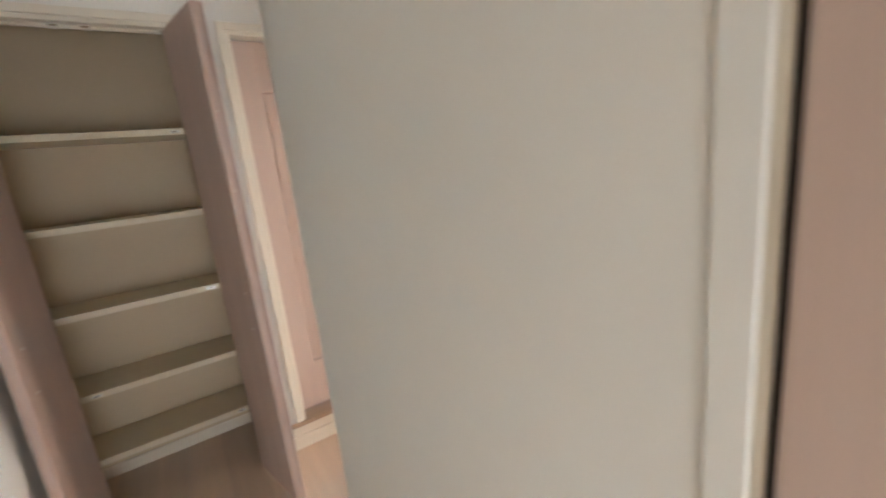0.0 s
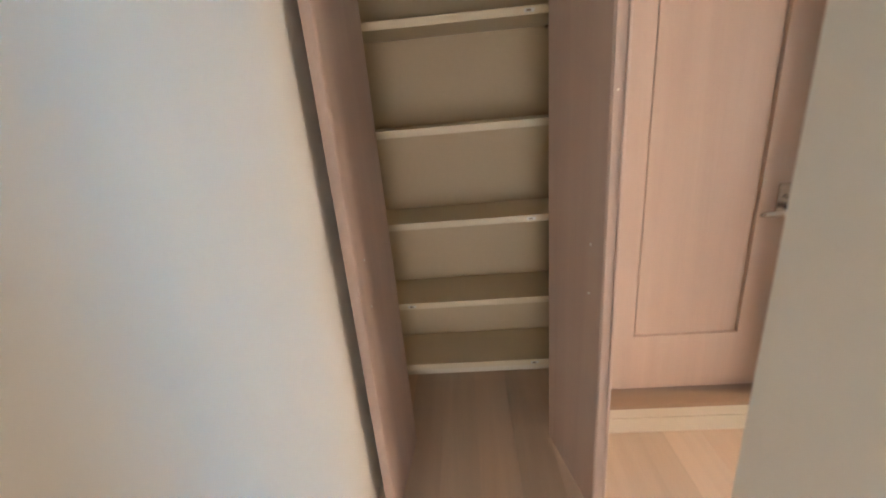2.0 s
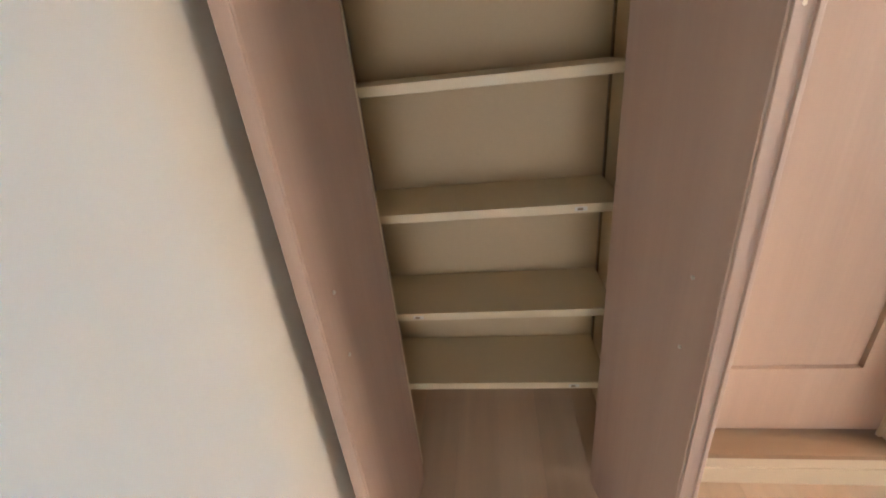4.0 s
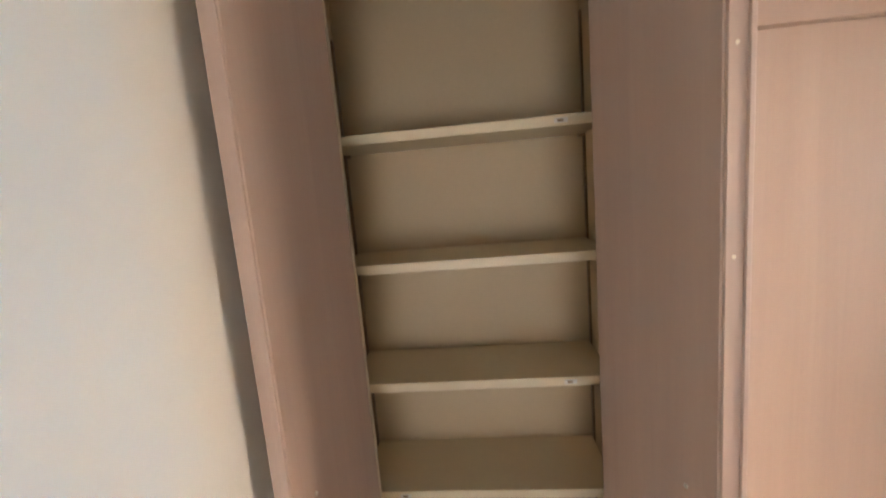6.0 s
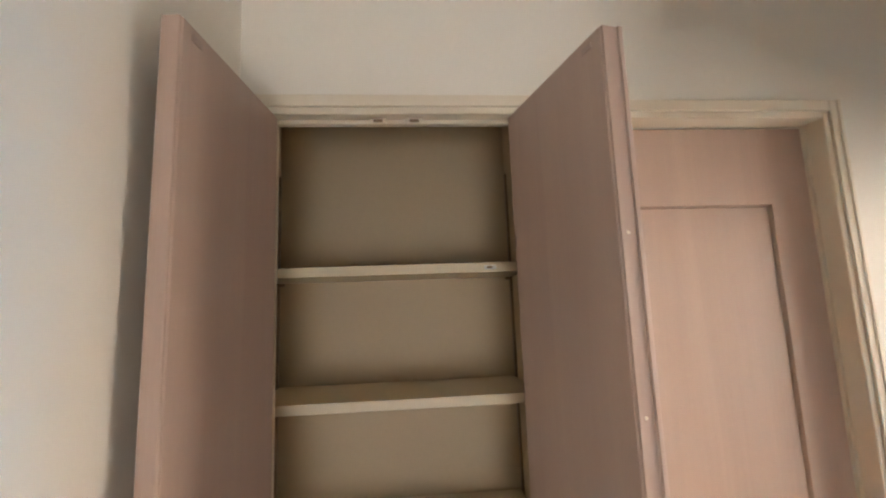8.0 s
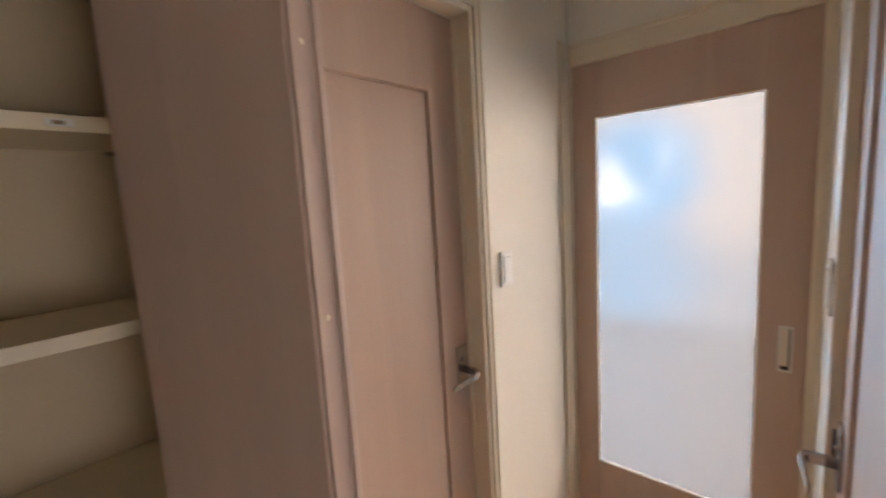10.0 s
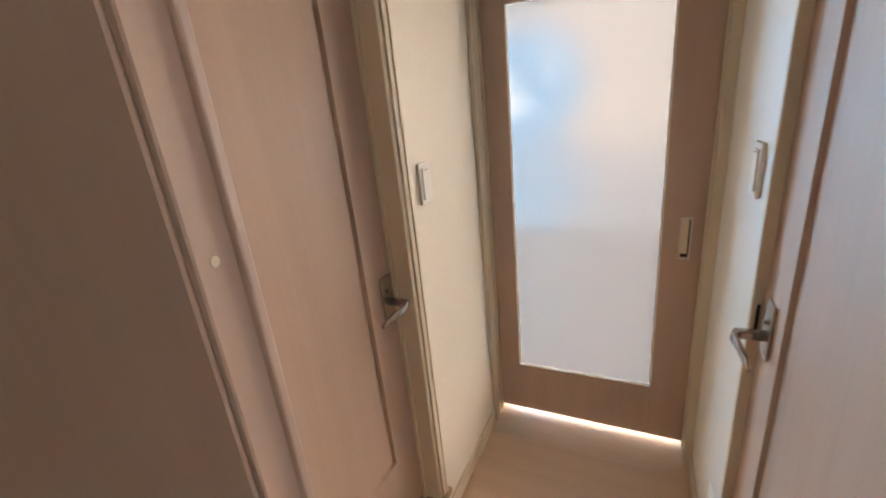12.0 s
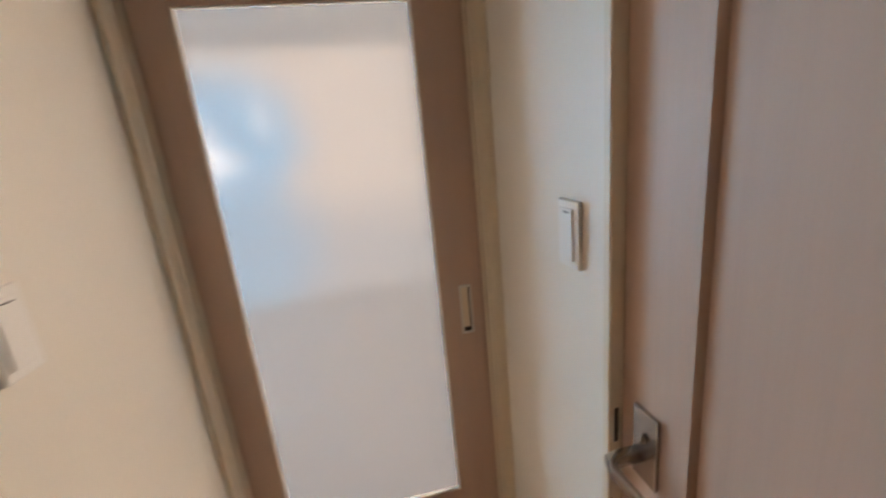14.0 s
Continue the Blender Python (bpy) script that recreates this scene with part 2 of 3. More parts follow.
# walls
structure("wall_left", B(XL - 0.12, XL, YB, YN, 0, H), WALL, "cream papered wall beside the open closet", "wall")
bm = bmesh.new()
box(bm, XR, XR + 0.10, -1.878, YS - 0.10, 0, H)
box(bm, XR, XR + 0.10, YB, -2.64, 0, H)
box(bm, XR, XR + 0.10, -2.64, -1.878, 2.03, H)
structure("wall_right", bm, WALL, "cream papered hall wall ending at an outer corner", "wall")
bm = bmesh.new()
box(bm, XR, 0.845, YS - 0.10, YS, 0, H)
box(bm, 0.845, 1.624, YS - 0.10, YS, 2.03, H)
box(bm, 1.624, XE, YS - 0.10, YS, 0, H)
structure("wall_south", bm, WALL, "cream papered corridor wall with a switch", "wall")
bm = bmesh.new()
box(bm, XL - 0.12, 0.035, YN, YN + 0.08, 0, H)
box(bm, 0.035, 0.70, YN, YN + 0.05, 2.045, H)
box(bm, 0.035, 0.70, YN + 0.05, YN + 0.08, 2.10, H)
box(bm, 0.70, 0.873, YN, YN + 0.08, 0, H)
box(bm, 0.873, 1.544, YN, YN + 0.08, 2.034, H)
box(bm, 0.873, 1.544, YN, YN + 0.08, 0, 0.13)
box(bm, 1.544, XE, YN, YN + 0.08, 0, H)
structure("wall_north", bm, WALL, "cream papered wall around closet and washroom door", "wall")
bm = bmesh.new()
box(bm, XE - 0.012, XE + 0.05, YS, YN, 2.07, H)
structure("wall_east", bm, WALL, "cream papered wall above the sliding door", "wall")
bm = bmesh.new()
box(bm, XL - 0.12, 0.03, YB - 0.1, YB, 0, H)
box(bm, 0.78, XR + 0.1, YB - 0.1, YB, 0, H)
box(bm, 0.03, 0.78, YB - 0.1, YB, 1.30, H)
structure("wall_back", bm, WALL, "cream papered wall at the entrance end", "wall")

# living room behind the sliding door
LX1, LY0, LY1 = 5.0, -2.4, 1.9
bm = bmesh.new()
box(bm, XE + 0.05, XE + 0.15, LY0, YS + 0.02, 0, H)
box(bm, XE + 0.05, XE + 0.15, YN - 0.004, LY1, 0, H)
box(bm, XE + 0.05, XE + 0.15, YS + 0.02, YN - 0.004, 2.0, H)
structure("wall_living_near", bm, WALL, "cream papered living room wall around the sliding door", "wall")
# unseen side opening, added to let fill light into the living room
SX0, SX1, SZ1 = 2.9, 4.75, 2.1
bm = bmesh.new()
box(bm, XE + 0.05, SX0, LY0 - 0.1, LY0, 0, H)
box(bm, SX1, LX1 + 0.1, LY0 - 0.1, LY0, 0, H)
box(bm, SX0, SX1, LY0 - 0.1, LY0, SZ1, H)
structure("wall_living_south", bm, WALL, "cream papered living room wall", "wall")
structure("wall_living_north", B(XE + 0.05, LX1 + 0.1, LY1, LY1 + 0.1, 0, H), WALL, "cream papered living room wall", "wall")
WY0, WY1, WZ0, WZ1 = -1.05, 1.6, 0.02, 2.36
# unseen opening, added so the east fill panel reaches the corridor
EY0, EY1 = -2.3, -1.15
bm = bmesh.new()
box(bm, LX1, LX1 + 0.12, LY0, EY0, 0, H)
box(bm, LX1, LX1 + 0.12, EY0, EY1, SZ1, H)
box(bm, LX1, LX1 + 0.12, EY1, WY0, 0, H)
box(bm, LX1, LX1 + 0.12, WY1, LY1, 0, H)
box(bm, LX1, LX1 + 0.12, WY0, WY1, WZ1, H)
box(bm, LX1, LX1 + 0.12, WY0, WY1, 0, WZ0)
structure("wall_living_east", bm, WALL, "cream papered living room wall with a wide window", "wall")
w = thing("window_1", pose(LX1 + 0.04, 0, 0), "aluminium living room window seen through frosted glass", "window", "", "structure")
bm = bmesh.new()
for y0, y1 in ((WY0, WY0 + 0.04), (WY1 - 0.04, WY1)):
    box(bm, 0, 0.05, y0, y1, WZ0, WZ1, 0.004)
part("upright", bm, ALU, w)
bm = bmesh.new()
for z0, z1 in ((WZ0, WZ0 + 0.03), (WZ1 - 0.05, WZ1)):
    box(bm, 0.002, 0.048, WY0 + 0.04, WY1 - 0.04, z0, z1, 0.004)
part("rail", bm, ALU, w)
structure("backdrop", B(5.5, 5.52, -1.30, 1.22, -0.4, 2.9), sky_view("outdoors", SKY_GLOW),
          "pale blue daylight outside the living room window", "sky")
FILL_STOPS = [(0.0, (0.80, 0.70, 0.60)), (1.0, (0.80, 0.70, 0.60))]
# added glowing panel that lights the living room from its south side
structure("backdrop", B(2.6, 5.0, LY0 - 0.42, LY0 - 0.40, -0.1, 2.4), daylight("south_fill_panel", SOUTH_FILL, (3.8, LY0 - 0.4, 1.2), FILL_STOPS, (0.80, 0.72, 0.64), 0.0, 0.8),
          "added light panel outside an unseen south opening of the living room", "sky")
# added glowing panel that brightens the washroom door and north wall
structure("backdrop", B(5.5, 5.52, LY0 - 0.3, -1.31, -0.1, 2.4), daylight("east_fill_panel", EAST_FILL, (5.5, -1.7, 1.2), FILL_STOPS, (0.80, 0.72, 0.64), 0.0, 0.8),
          "added light panel outside an unseen second living room opening", "sky")
# added warm panel beside the sky, only there to light the corridor's walls
structure("backdrop", B(5.5, 5.52, 1.23, 2.6, -0.1, 2.9), daylight("far_end_fill_panel", SKY_GLOW * 0.2, (5.5, 1.8, 1.2), FILL_STOPS, (0.80, 0.68, 0.58), 0.0, 0.8),
          "added warm light panel past the far end of the living room window", "sky")
HAZE = [(0.0, (0.72, 0.72, 0.73)), (1.0, (0.72, 0.72, 0.73))]
structure("backdrop", B(-0.3, 1.1, YB - 0.42, YB - 0.40, -0.1, 2.5), daylight("outdoors_entrance", HALL_GLOW, (0.4, YB - 0.4, 1.4), HAZE, (0.90, 0.94, 1.0), 0.4, 1.8),
          "daylight outside the entrance behind the hall", "sky")

# ---- door frames and baseboards ----
def casing(parent, x0, x1, z0, z1, face, w=0.045, back=0.06, sides=(1, 1), bead=True):
    """Ivory door lining in the plane y = 0 facing -y, opening x0..x1, z0..z1: jambs, head, and a stepped architrave."""
    for k, (a, b, s) in enumerate(((x0, x0 + 0.018, -1), (x1 - 0.018, x1, 1))):
        part("jamb", B(a, b, -0.004, back, z0, z1, 0.002), TRIM, parent)
        part("stop", B(b if s < 0 else a - 0.010, b + 0.010 if s < 0 else a, back - 0.012, back, z0, z1 - 0.018, 0.001), TRIM, parent)
        if sides[k]:
            o0, o1 = (x0 - w + 0.014, x0) if s < 0 else (x1, x1 + w - 0.014)
            bm = B(o0, o1, -0.010, 0.0, z0, z1 + w - 0.014, 0.002)
            q0, q1 = (o0, o0 + 0.010) if s < 0 else (o1 - 0.010, o1)
            if bead:
                box(bm, q0, q1, -0.013, -0.009, z0, z1 + w - 0.014, 0.0015, 2)
            part("architrave", bm, TRIM, parent)
    part("head_jamb", B(x0 + 0.018, x1 - 0.018, -0.004, back, z1 - 0.018, z1, 0.002), TRIM, parent)
    bm = B(x0, x1, -0.010, 0.0, z1, z1 + w - 0.014, 0.002)
    part("head_architrave", bm, TRIM, parent)


def leaf(parent, x0, x1, z0, z1, px0, px1, pz0, pz1, y=0.0, depth=0.011, t=0.036):
    """A flat door leaf facing -y with one sunk panel."""
    d = part("leaf", stiles(x0, x1, z0, z1, px0, px1, pz0, pz1, y, t), WOOD, parent)
    g = 0.0075
    bm = B(px0 - 0.004, px1 + 0.004, y + depth + 0.003, y + t - 0.008, pz0 - 0.004, pz1 + 0.004)
    box(bm, px0 + g, px1 - g, y + 0.0075, y + depth + 0.004, pz0 + g, pz1 - g, 0.001)
    part("panel", bm, WOOD, d)
    return d


def stiles(x0, x1, z0, z1, px0, px1, pz0, pz1, y, t, chamfer=0.005):
    """A slab with an opening whose front edge slopes inwards."""
    bm = bmesh.new()
    def ring(xa, xb, za, zb, yy):
        return [bm.verts.new(c) for c in ((xa, yy, za), (xb, yy, za), (xb, yy, zb), (xa, yy, zb))]
    e = 0.0025
    back, side, front = ring(x0, x1, z0, z1, y + t), ring(x0, x1, z0, z1, y + e), ring(x0 + e, x1 - e, z0 + e, z1 - e, y)
    lip, inner, rear = ring(px0, px1, pz0, pz1, y), ring(px0 + chamfer, px1 - chamfer, pz0 + chamfer, pz1 - chamfer, y + 0.013), ring(px0 + chamfer, px1 - chamfer, pz0 + chamfer, pz1 - chamfer, y + t)
    for a, b in ((back, side), (side, front), (front, lip), (lip, inner), (inner, rear), (rear, back)):
        for i in range(4):
            j = (i + 1) % 4
            bm.faces.new((a[i], a[j], b[j], b[i]))
    return bm


def lever(parent, x, z, way, y=0.0):
    """Satin nickel back plate with thumb-turn slot, neck and lever; way: the side to which the lever points."""
    p = part("handle_plate", B(x - 0.026, x + 0.026, y - 0.007, y, z - 0.065, z + 0.058, 0.0025, 2), STEEL, parent, "satin nickel handle plate")
    bm = cylinder(bmesh.new(), (x, y - 0.006, z + 0.012), (x, y - 0.012, z + 0.012), 0.007)
    part("lock_button", bm, STEEL, p, "", True)
    bm = bmesh.new()
    # the neck widens to a wedge, then the blade runs parallel to the door and dips a little
    prof = [(0.016 * -way, -0.007, 0.0, 0.010), (0.016 * -way, -0.030, 0.0, 0.010), (0.013 * -way, -0.052, 0.0, 0.010), (-0.002 * -way, -0.060, -0.001, 0.010),
            (0.045 * way, -0.054, -0.006, 0.010), (0.085 * way, -0.050, -0.010, 0.009), (0.105 * way, -0.050, -0.011, 0.006)]
    wid = [0.011, 0.011, 0.011, 0.006, 0.0042, 0.0040, 0.0036]

    def soft(v):
        return math.copysign(abs(v) ** 0.45, v)
    rings = []
    for i, (dx, dy, dz, h) in enumerate(prof):
        a = Vector(prof[max(i - 1, 0)][:3])
        b = Vector(prof[min(i + 1, len(prof) - 1)][:3])
        d = (b - a).normalized()
        side = d.cross(Vector((0, 0, 1))).normalized()
        c = Vector((x + dx, y + dy, z - 0.028 + dz))
        rings.append([bm.verts.new(c + side * (wid[i] * soft(math.cos(q))) + Vector((0, 0, 1)) * (h * soft(math.sin(q)))) for q in [k * math.pi / 6 + 0.26 for k in range(12)]])
    for r, s in zip(rings, rings[1:]):
        for k in range(12):
            bm.faces.new((r[k], r[(k + 1) % 12], s[(k + 1) % 12], s[k]))
    bm.faces.new(rings[0])
    bm.faces.new(list(reversed(rings[-1])))
    part("lever", bm, STEEL, p, "satin nickel lever", True)


# washroom door beside the closet, on a raised sill
d1 = thing("door_1", pose(0, YN, 0), "closed pink-beige wooden door with a sunk panel above a raised sill", "door", "", "structure")
casing(d1, 0.873, 1.544, 0.15, 2.034, 0)
leaf(d1, 0.895, 1.522, 0.170, 2.012, 0.997, 1.400, 0.420, 1.791, y=0.058)
lever(d1, 1.482, 0.954, -1, y=0.058)
part("sill", B(0.815, 1.590, -0.020, 0.10, 0.130, 0.150, 0.003, 2), SILLWOOD, d1, "brown wooden sill")
part("fascia", B(0.815, 1.580, -0.008, 0.0, 0.0745, 0.130, 0.002), TRIM, d1)

# door opposite
d2 = thing("door_2", pose(0, YS, 0, 0, 0, 180), "closed pink-beige wooden door with a sunk panel opposite the washroom", "door", "", "structure")
casing(d2, -1.624, -0.845, 0.0, 2.03, 0, back=0.075, sides=(0, 0), bead=False)
leaf(d2, -1.603, -0.866, 0.008, 2.008, -1.464, -0.996, 0.26, 1.775, y=0.018)
lever(d2, -1.540, 0.948, 1, y=0.018)
part("strike", B(-1.6064, -1.6042, 0.006, 0.0125, 0.905, 0.968), DARK, d2)

# door in the hall wall near the start of the walk
d3 = thing("door_3", pose(XR, 0, 0, 0, 0, -90), "closed pink-beige wooden door in the hall wall", "door", "", "structure")
for a, b in ((1.848, 1.878), (2.64, 2.670)):
    part("architrave", B(a, b, -0.003, 0.0, 0, 2.06, 0.001), WALL, d3)
part("head_architrave", B(1.878, 2.64, -0.003, 0.0, 2.03, 2.06, 0.001), TRIM, d3)
part("jamb", B(1.8782, 1.8868, 0.003, 0.05, 0.0, 2.03, 0.001), TRIM, d3)
# near-black strips drawn in as the shade of the gaps beside the leaf
part("gap_shade", B(1.8870, 1.8938, 0.008, 0.05, 0.0, 2.03), DARK, d3)
part("gap_shade", B(2.631, 2.64, 0.006, 0.05, 0.0, 2.03), DARK, d3)
leaf(d3, 1.8942, 2.630, 0.008, 2.022, 2.02, 2.50, 0.26, 1.775, y=-0.002)

# sliding door with frosted glass at the corridor end
d4 = thing("door_4", pose(XE, 0, 0), "closed pink-beige sliding door with a tall frosted glass pane", "door", "", "structure")
DZ0 = 0.022
bm = bmesh.new()
gy0, gy1, gz0, gz1 = -0.568, -0.016, 0.262, 1.77
box(bm, 0.006, 0.040, -0.735, gy0, DZ0, 1.995, 0.0015)
part("stile", bm, WOOD, d4)
part("stile", B(0.006, 0.040, gy1, YN + 0.02, DZ0, 1.995, 0.0015), WOOD, d4)
part("top_rail", B(0.006, 0.040, gy0, gy1, gz1, 1.995, 0.0015), WOOD, d4)
part("bottom_rail", B(0.006, 0.040, gy0, gy1, DZ0, gz0, 0.0015), WOOD, d4)
pane = part("pane", B(0.021, 0.025, gy0 - 0.004, gy1 + 0.004, gz0 - 0.004, gz1 + 0.004), GLASS, d4, "frosted glass pane with daylight behind it")
pane.visible_shadow = False
for a, b, c, e in ((gy0, gy0 + 0.005, gz0, gz1), (gy1 - 0.005, gy1, gz0, gz1), (gy0 + 0.005, gy1 - 0.005, gz0, gz0 + 0.006), (gy0 + 0.005, gy1 - 0.005, gz1 - 0.004, gz1)):
    part("glazing_bead", B(0.010, 0.0205, a, b, c, e, 0.001), WHITE, d4)
# finger pull
pull = part("finger_pull", bmesh.new(), CLIP, d4, "pale metal recessed finger pull")
bm = bmesh.new()
py0, py1, pz0, pz1 = -0.662, -0.624, 0.838, 0.996
for a, b, c, e in ((py0, py0 + 0.006, pz0, pz1), (py1 - 0.006, py1, pz0, pz1), (py0 + 0.006, py1 - 0.006, pz0, pz0 + 0.008), (py0 + 0.006, py1 - 0.006, pz1 - 0.008, pz1)):
    box(bm, 0.002, 0.0075, a, b, c, e, 0.001)
bm.to_mesh(pull.data)
bm.free()
pull.data.materials.clear()
pull.data.materials.append(CLIP)
part("cup", B(0.0035, 0.0058, py0 + 0.011, py1 - 0.006, pz0 + 0.022, pz1 - 0.008), TRIM, pull)
# dark sliver drawn as the shade along the cup's edge
part("cup_shade", B(0.0040, 0.0058, py0 + 0.006, py0 + 0.0108, pz0 + 0.022, pz1 - 0.008), DARK, pull)
# dark block drawn as the shaded foot of the cup, no real catch
part("catch", B(0.0030, 0.0058, py0 + 0.008, py1 - 0.008, pz0 + 0.008, pz0 + 0.020), DARK, pull)
# linings
for nm, ya, yb, s in (("north", YN - 0.012, YN, -1), ("south", YS, YS + 0.022, 1)):
    bm = B(-0.105, -0.020, ya, yb, 0, 2.07, 0.002)
    inner = ya if s < 0 else yb
    box(bm, -0.105, -0.096, min(inner, inner + s * 0.006), max(inner, inner + s * 0.006), 0, 2.07, 0.0025, 2)
    box(bm, -0.070, -0.063, min(inner, inner + s * 0.004), max(inner, inner + s * 0.004), 0, 2.07, 0.0015, 2)
    box(bm, -0.020, 0.002, min(inner, inner + s * 0.005), max(inner, inner + s * 0.005), 0, 2.0, 0.0015)
    part("jamb", bm, TRIM, d4)
bm = B(-0.020, 0.004, YS + 0.02, YN - 0.01, 1.985, 2.07, 0.002)
box(bm, -0.026, -0.018, YS + 0.02, YN - 0.01, 2.052, 2.07, 0.003, 2)
part("head", bm, TRIM, d4)


# baseboards
def base(name, x0, x1, y0, y1, h=0.072):
    bm = B(x0, x1, y0, y1, 0, h, 0.002, 2)
    structure(name, bm, TRIM, "low ivory baseboard along the hall wall", "baseboard")


base("baseboard", XL, XL + 0.008, YB, YN)
base("baseboard", XR - 0.008, XR, -1.847, YS)
base("baseboard", 0.735, 2.108, YN - 0.009, YN)
base("baseboard", 1.626, 2.108, YS, YS + 0.008)


# ---- closet ----
CX0, CX1, CY1, CT = -0.060, 0.746, 0.557, 2.35
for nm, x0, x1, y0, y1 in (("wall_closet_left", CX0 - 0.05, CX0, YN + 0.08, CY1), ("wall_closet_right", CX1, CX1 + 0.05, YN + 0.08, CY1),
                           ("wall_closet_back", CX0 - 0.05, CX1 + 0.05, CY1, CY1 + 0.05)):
    structure(nm, B(x0, x1, y0, y1, 0, CT), CLOSETWALL_DIM, "pale cream lining inside the closet", "wall")
structure("ceiling_closet", B(CX0 - 0.05, CX1 + 0.05, YN + 0.08, CY1 + 0.05, CT, CT + 0.05), CLOSETWALL_DIM, "pale cream lining over the closet", "ceiling")
bm = B(CX0, CX1, CY1 - 0.007, CY1, 0, 0.06, 0.0015)
structure("baseboard", bm, TRIM, "low ivory baseboard inside the closet", "baseboard")

fr = thing("closet_frame", pose(0, YN, 0), "ivory closet door frame with two magnetic catches", "door frame", "", "structure")
casing(fr, 0.035, 0.70, 0.0, 2.045, 0, w=0.045, back=0.05)
part("head_stop", B(0.053, 0.682, 0.030, 0.050, 2.016, 2.027, 0.002), TRIM, fr)
for x in (0.317, 0.409):
    c = part("catch", B(x - 0.022, x + 0.022, 0.016, 0.034, 2.010, 2.027, 0.003, 2), TRIM, fr, "ivory plastic magnetic catch")
    part("magnet", B(x - 0.012, x + 0.012, 0.0135, 0.0175, 2.014, 2.021), RAIL, c)
    part("screw", cylinder(bmesh.new(), (x, 0.025, 2.0105), (x, 0.025, 2.0088), 0.003, 10), CLIP, c)

# slotted standards in the four corners, with pins under the shelves
SHELVES = (1.650, 1.281, 0.914, 0.552, 0.238)
for x0, x1 in ((CX0, CX0 + 0.006), (CX1 - 0.006, CX1)):
    for y in (CY1 - 0.020, 0.315):
        s = tagged(part("shelf_standard", B(x0, x1, y - 0.008, y + 0.008, 0.08, 2.01, 0.001), RAIL), "dark bronze slotted shelf standard in the closet corner", "shelf rail", "closet standards")
        for z in SHELVES:
            p0, p1 = (x1, x1 + 0.016) if x0 == CX0 else (x0 - 0.016, x0)
            part("shelf_pin", B(p0, p1, y - 0.006, y + 0.006, z - 0.024, z - 0.014, 0.001), RAIL, s)
for i, z in enumerate(SHELVES):
    s = thing("closet_shelf", pose((CX0 + CX1) / 2, 0.276, z - 0.014), "empty cream melamine closet shelf with a small metal clip", "shelf", "closet shelves")
    hw = (CX1 - CX0) / 2 - 0.0075
    part("board", B(-hw, hw, 0.0015, 0.272, 0, 0.027, 0.001), SHELF, s)
    part("edging", B(-hw, hw, -0.0012, 0.0015, 0.0, 0.0275, 0.0007), SHELF, s)
    if i != 1:
        cx = {0: 0.62, 2: 0.617, 3: 0.095, 4: 0.622}[i] - (CX0 + CX1) / 2
        c = part("clip", B(cx - 0.018, cx + 0.018, -0.0035, -0.0010, 0.007, 0.020, 0.001), CLIP, s, "small zinc shelf clip")
        part("clip_tab", B(cx - 0.010, cx + 0.006, -0.0050, -0.0033, 0.010, 0.017, 0.0005), RAIL, c)


# closet doors, each hung on its side of the opening and standing open
def closet_door(hx, angle, side):
    """Local x runs from the hinge along the leaf, local y towards its inner face side; side: +1 when the inner face looks to +y."""
    d = thing("closet_door", pose(hx, 0.052, 0, 0, 0, angle), "open pink-beige wooden closet door with a grooved edge", "closet door", "closet doors")
    w, t, z0, z1 = 0.345, 0.033, 0.012, 2.008
    inner, outer = (0.0, -t * side)
    lo, hi = min(inner, outer), max(inner, outer)
    part("leaf", B(-0.018, w - 0.006, lo, hi, z0, z1, 0.0015), WOOD_SHADED, d)
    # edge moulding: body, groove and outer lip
    part("edge_strip", B(w - 0.006, w, lo + 0.002, hi - 0.0015, z0, z1, 0.0012), WOOD_SHADED, d)
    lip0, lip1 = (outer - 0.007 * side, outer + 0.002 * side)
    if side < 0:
        part("edge_lip", B(w - 0.010, w + 0.004, min(lip0, lip1), max(lip0, lip1), z0, z1, 0.002, 2), WOOD_SHADED, d)
    s = side
    for z in (0.964, 0.812):
        part("screw", cylinder(bmesh.new(), (w - 0.073, inner - 0.001 * s, z), (w - 0.073, inner + 0.0025 * s, z), 0.004, 10), CLIP, d)
    for z in (1.651, 1.369) if side < 0 else ():
        part("edge_screw", cylinder(bmesh.new(), (w - 0.001, outer * 0.45, z), (w + 0.0007, outer * 0.45, z), 0.0032, 10), TRIM, d)
    part("strike_plate", B(w - 0.055, w - 0.028, min(inner, inner + 0.0022 * s), max(inner, inner + 0.0022 * s), z1 - 0.026, z1 - 0.014, 0.0005), PLATE, d)
    return d


closet_door(0.078, -90 - 5.1, 1)
closet_door(0.648, -90 + 12.2, -1)


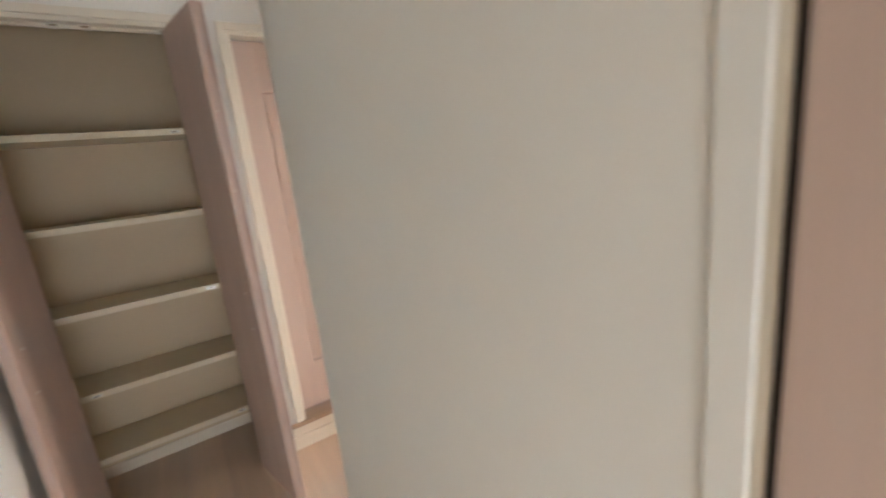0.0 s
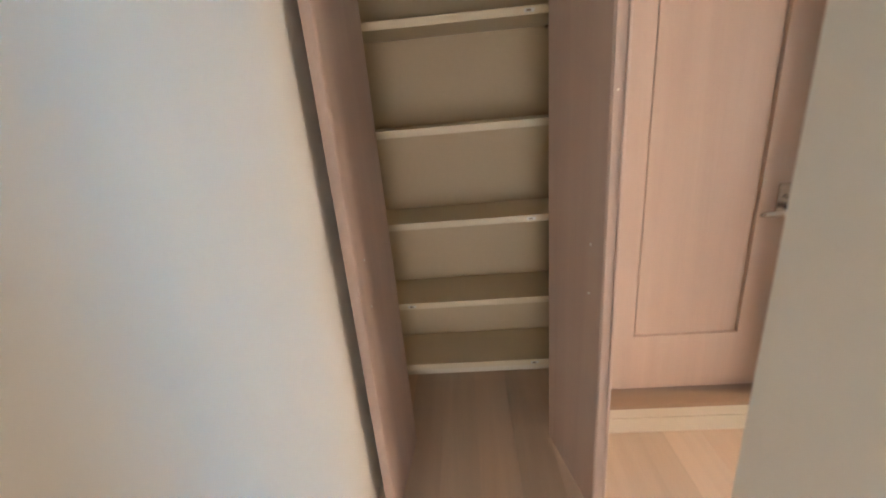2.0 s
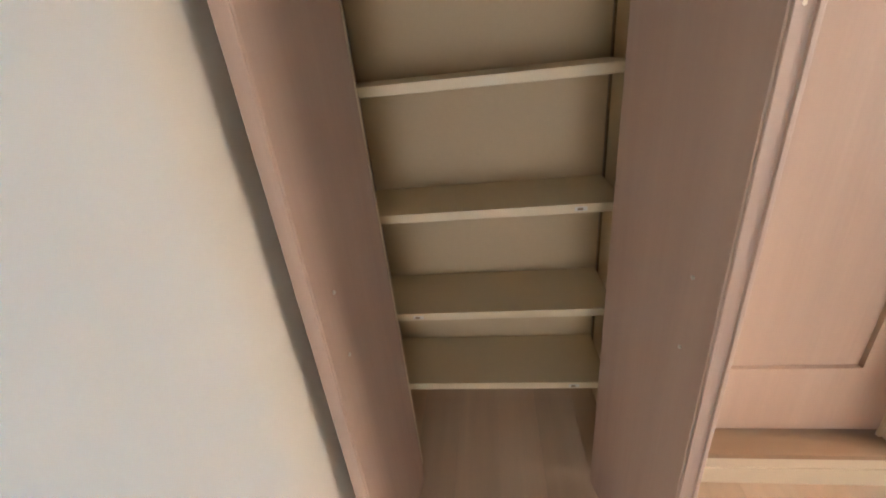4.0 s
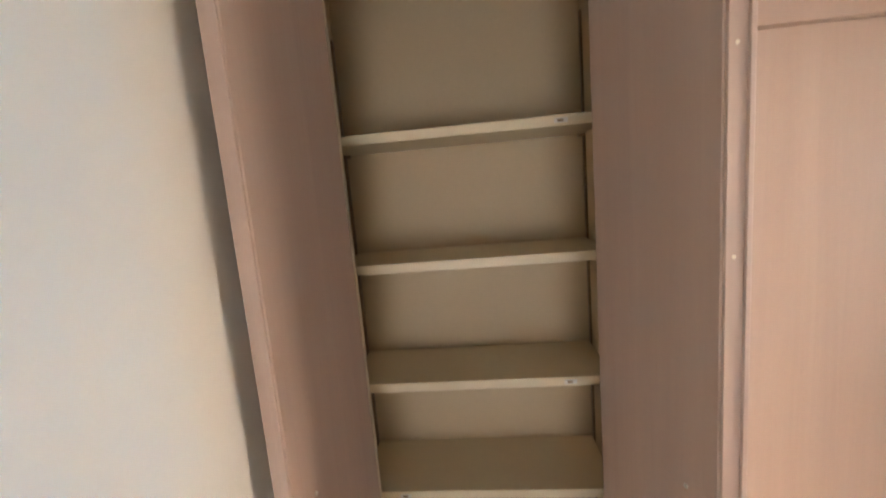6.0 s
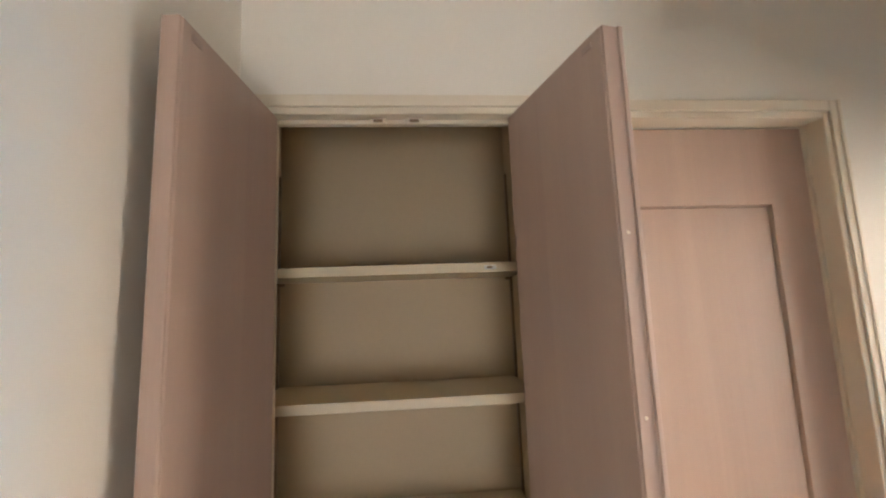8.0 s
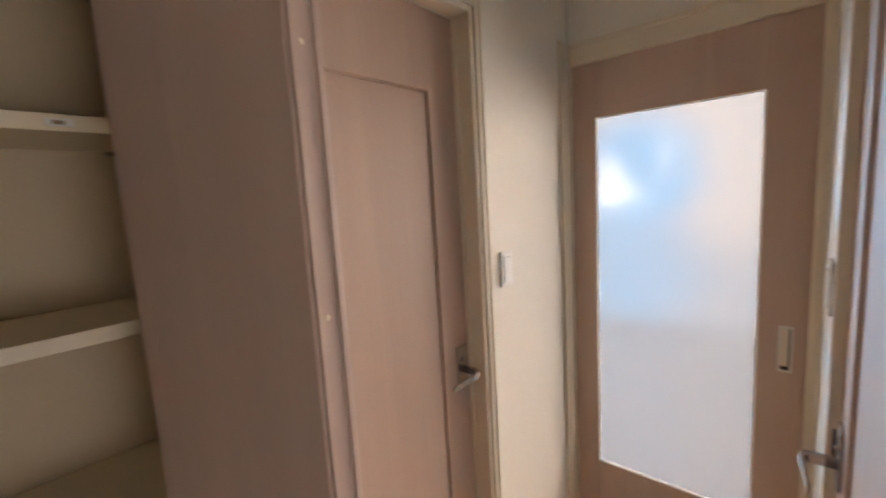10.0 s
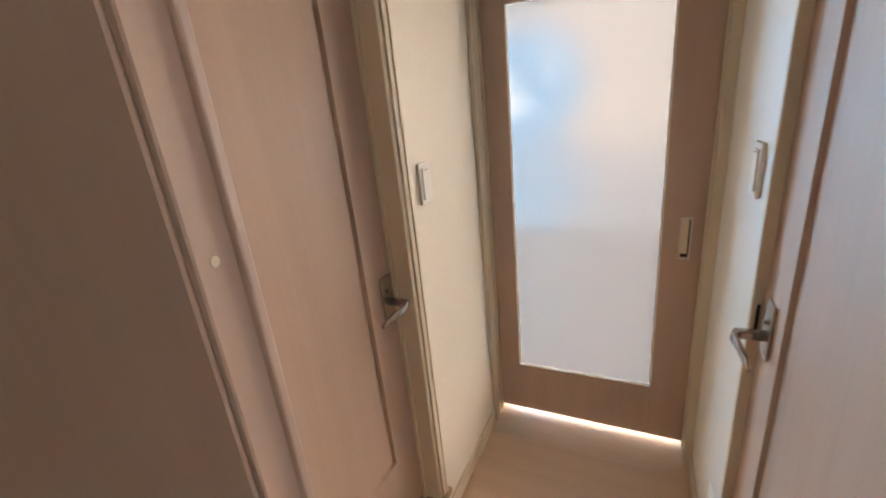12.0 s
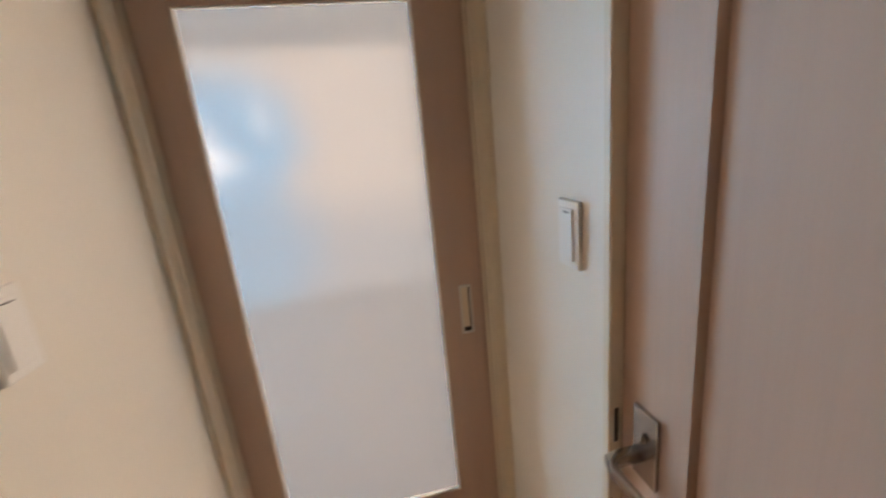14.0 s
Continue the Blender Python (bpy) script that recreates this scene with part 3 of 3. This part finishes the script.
# ---- switches ----
def wall_switch(m, label):
    s = thing("wall_switch", m, label, "light switch", "light switches")
    part("plate", B(-0.035, 0.035, -0.009, 0.0, -0.06, 0.06, 0.004, 3), WHITE, s, "", False)
    r = part("rocker", B(-0.021, 0.021, -0.0125, -0.008, -0.046, 0.046, 0.002, 2), WHITE, s)
    part("indicator", B(-0.008, 0.012, -0.0132, -0.0120, 0.0385, 0.0405), DARK, r)


wall_switch(pose(1.670, YN, 1.236), "white plastic rocker switch on the cream wall")
wall_switch(pose(1.722, YS, 1.242, 0, 0, 180), "white plastic rocker switch beside the door")

# socket low on the wall beside the door
so = thing("wall_socket", pose(1.705, YS, 0.255, 0, 0, 180), "white plastic wall socket low on the cream wall", "wall socket")
part("plate", B(-0.035, 0.035, -0.008, 0.0, -0.06, 0.06, 0.0035, 3), WHITE, so)
for z in (-0.022, 0.022):
    f = part("socket_face", B(-0.015, 0.015, -0.0095, -0.0075, z - 0.014, z + 0.014, 0.001), WHITE, so)
    for x in (-0.006, 0.006):
        part("slot", B(x - 0.0012, x + 0.0012, -0.0099, -0.0090, z - 0.005, z + 0.005), DARK, f)

# ---- floor boards ----
floor = tagged(new("floor"), "pale oak boards laid across the corridor", "floor", "", "structure")
PW = 0.1545
meshes = {}


def board(x, y0, y1, mat):
    key = round(y1 - y0, 3)
    if (key, mat.name) not in meshes:
        bm = B(0.0001, PW - 0.0001, 0.0001, key - 0.0001, -0.012, 0.0, 0.0003)
        me = bpy.data.meshes.new("plank")
        bm.to_mesh(me)
        bm.free()
        me.materials.append(mat)
        meshes[key, mat.name] = me
    ob = new("plank", meshes[key, mat.name])
    ob.parent = floor
    ob.location = (x, y0, 0)


LEN = 5.454
for i in range(-2, 34):
    x = 0.0355 + i * PW
    lo, hi = (YB - 0.5, 0.56) if x < XR else (-0.83, 0.56)
    if x > 2.2:
        lo, hi = -2.4, 1.9
    y = lo - (i * 0.37 % 1.0) * LEN
    while y < hi:
        a, b = max(y, lo), min(y + LEN, hi)
        if b - a > 0.02:
            board(x, a, b, PLANK_BRIGHTENED if x > 2.2 else PLANK)
        y += LEN
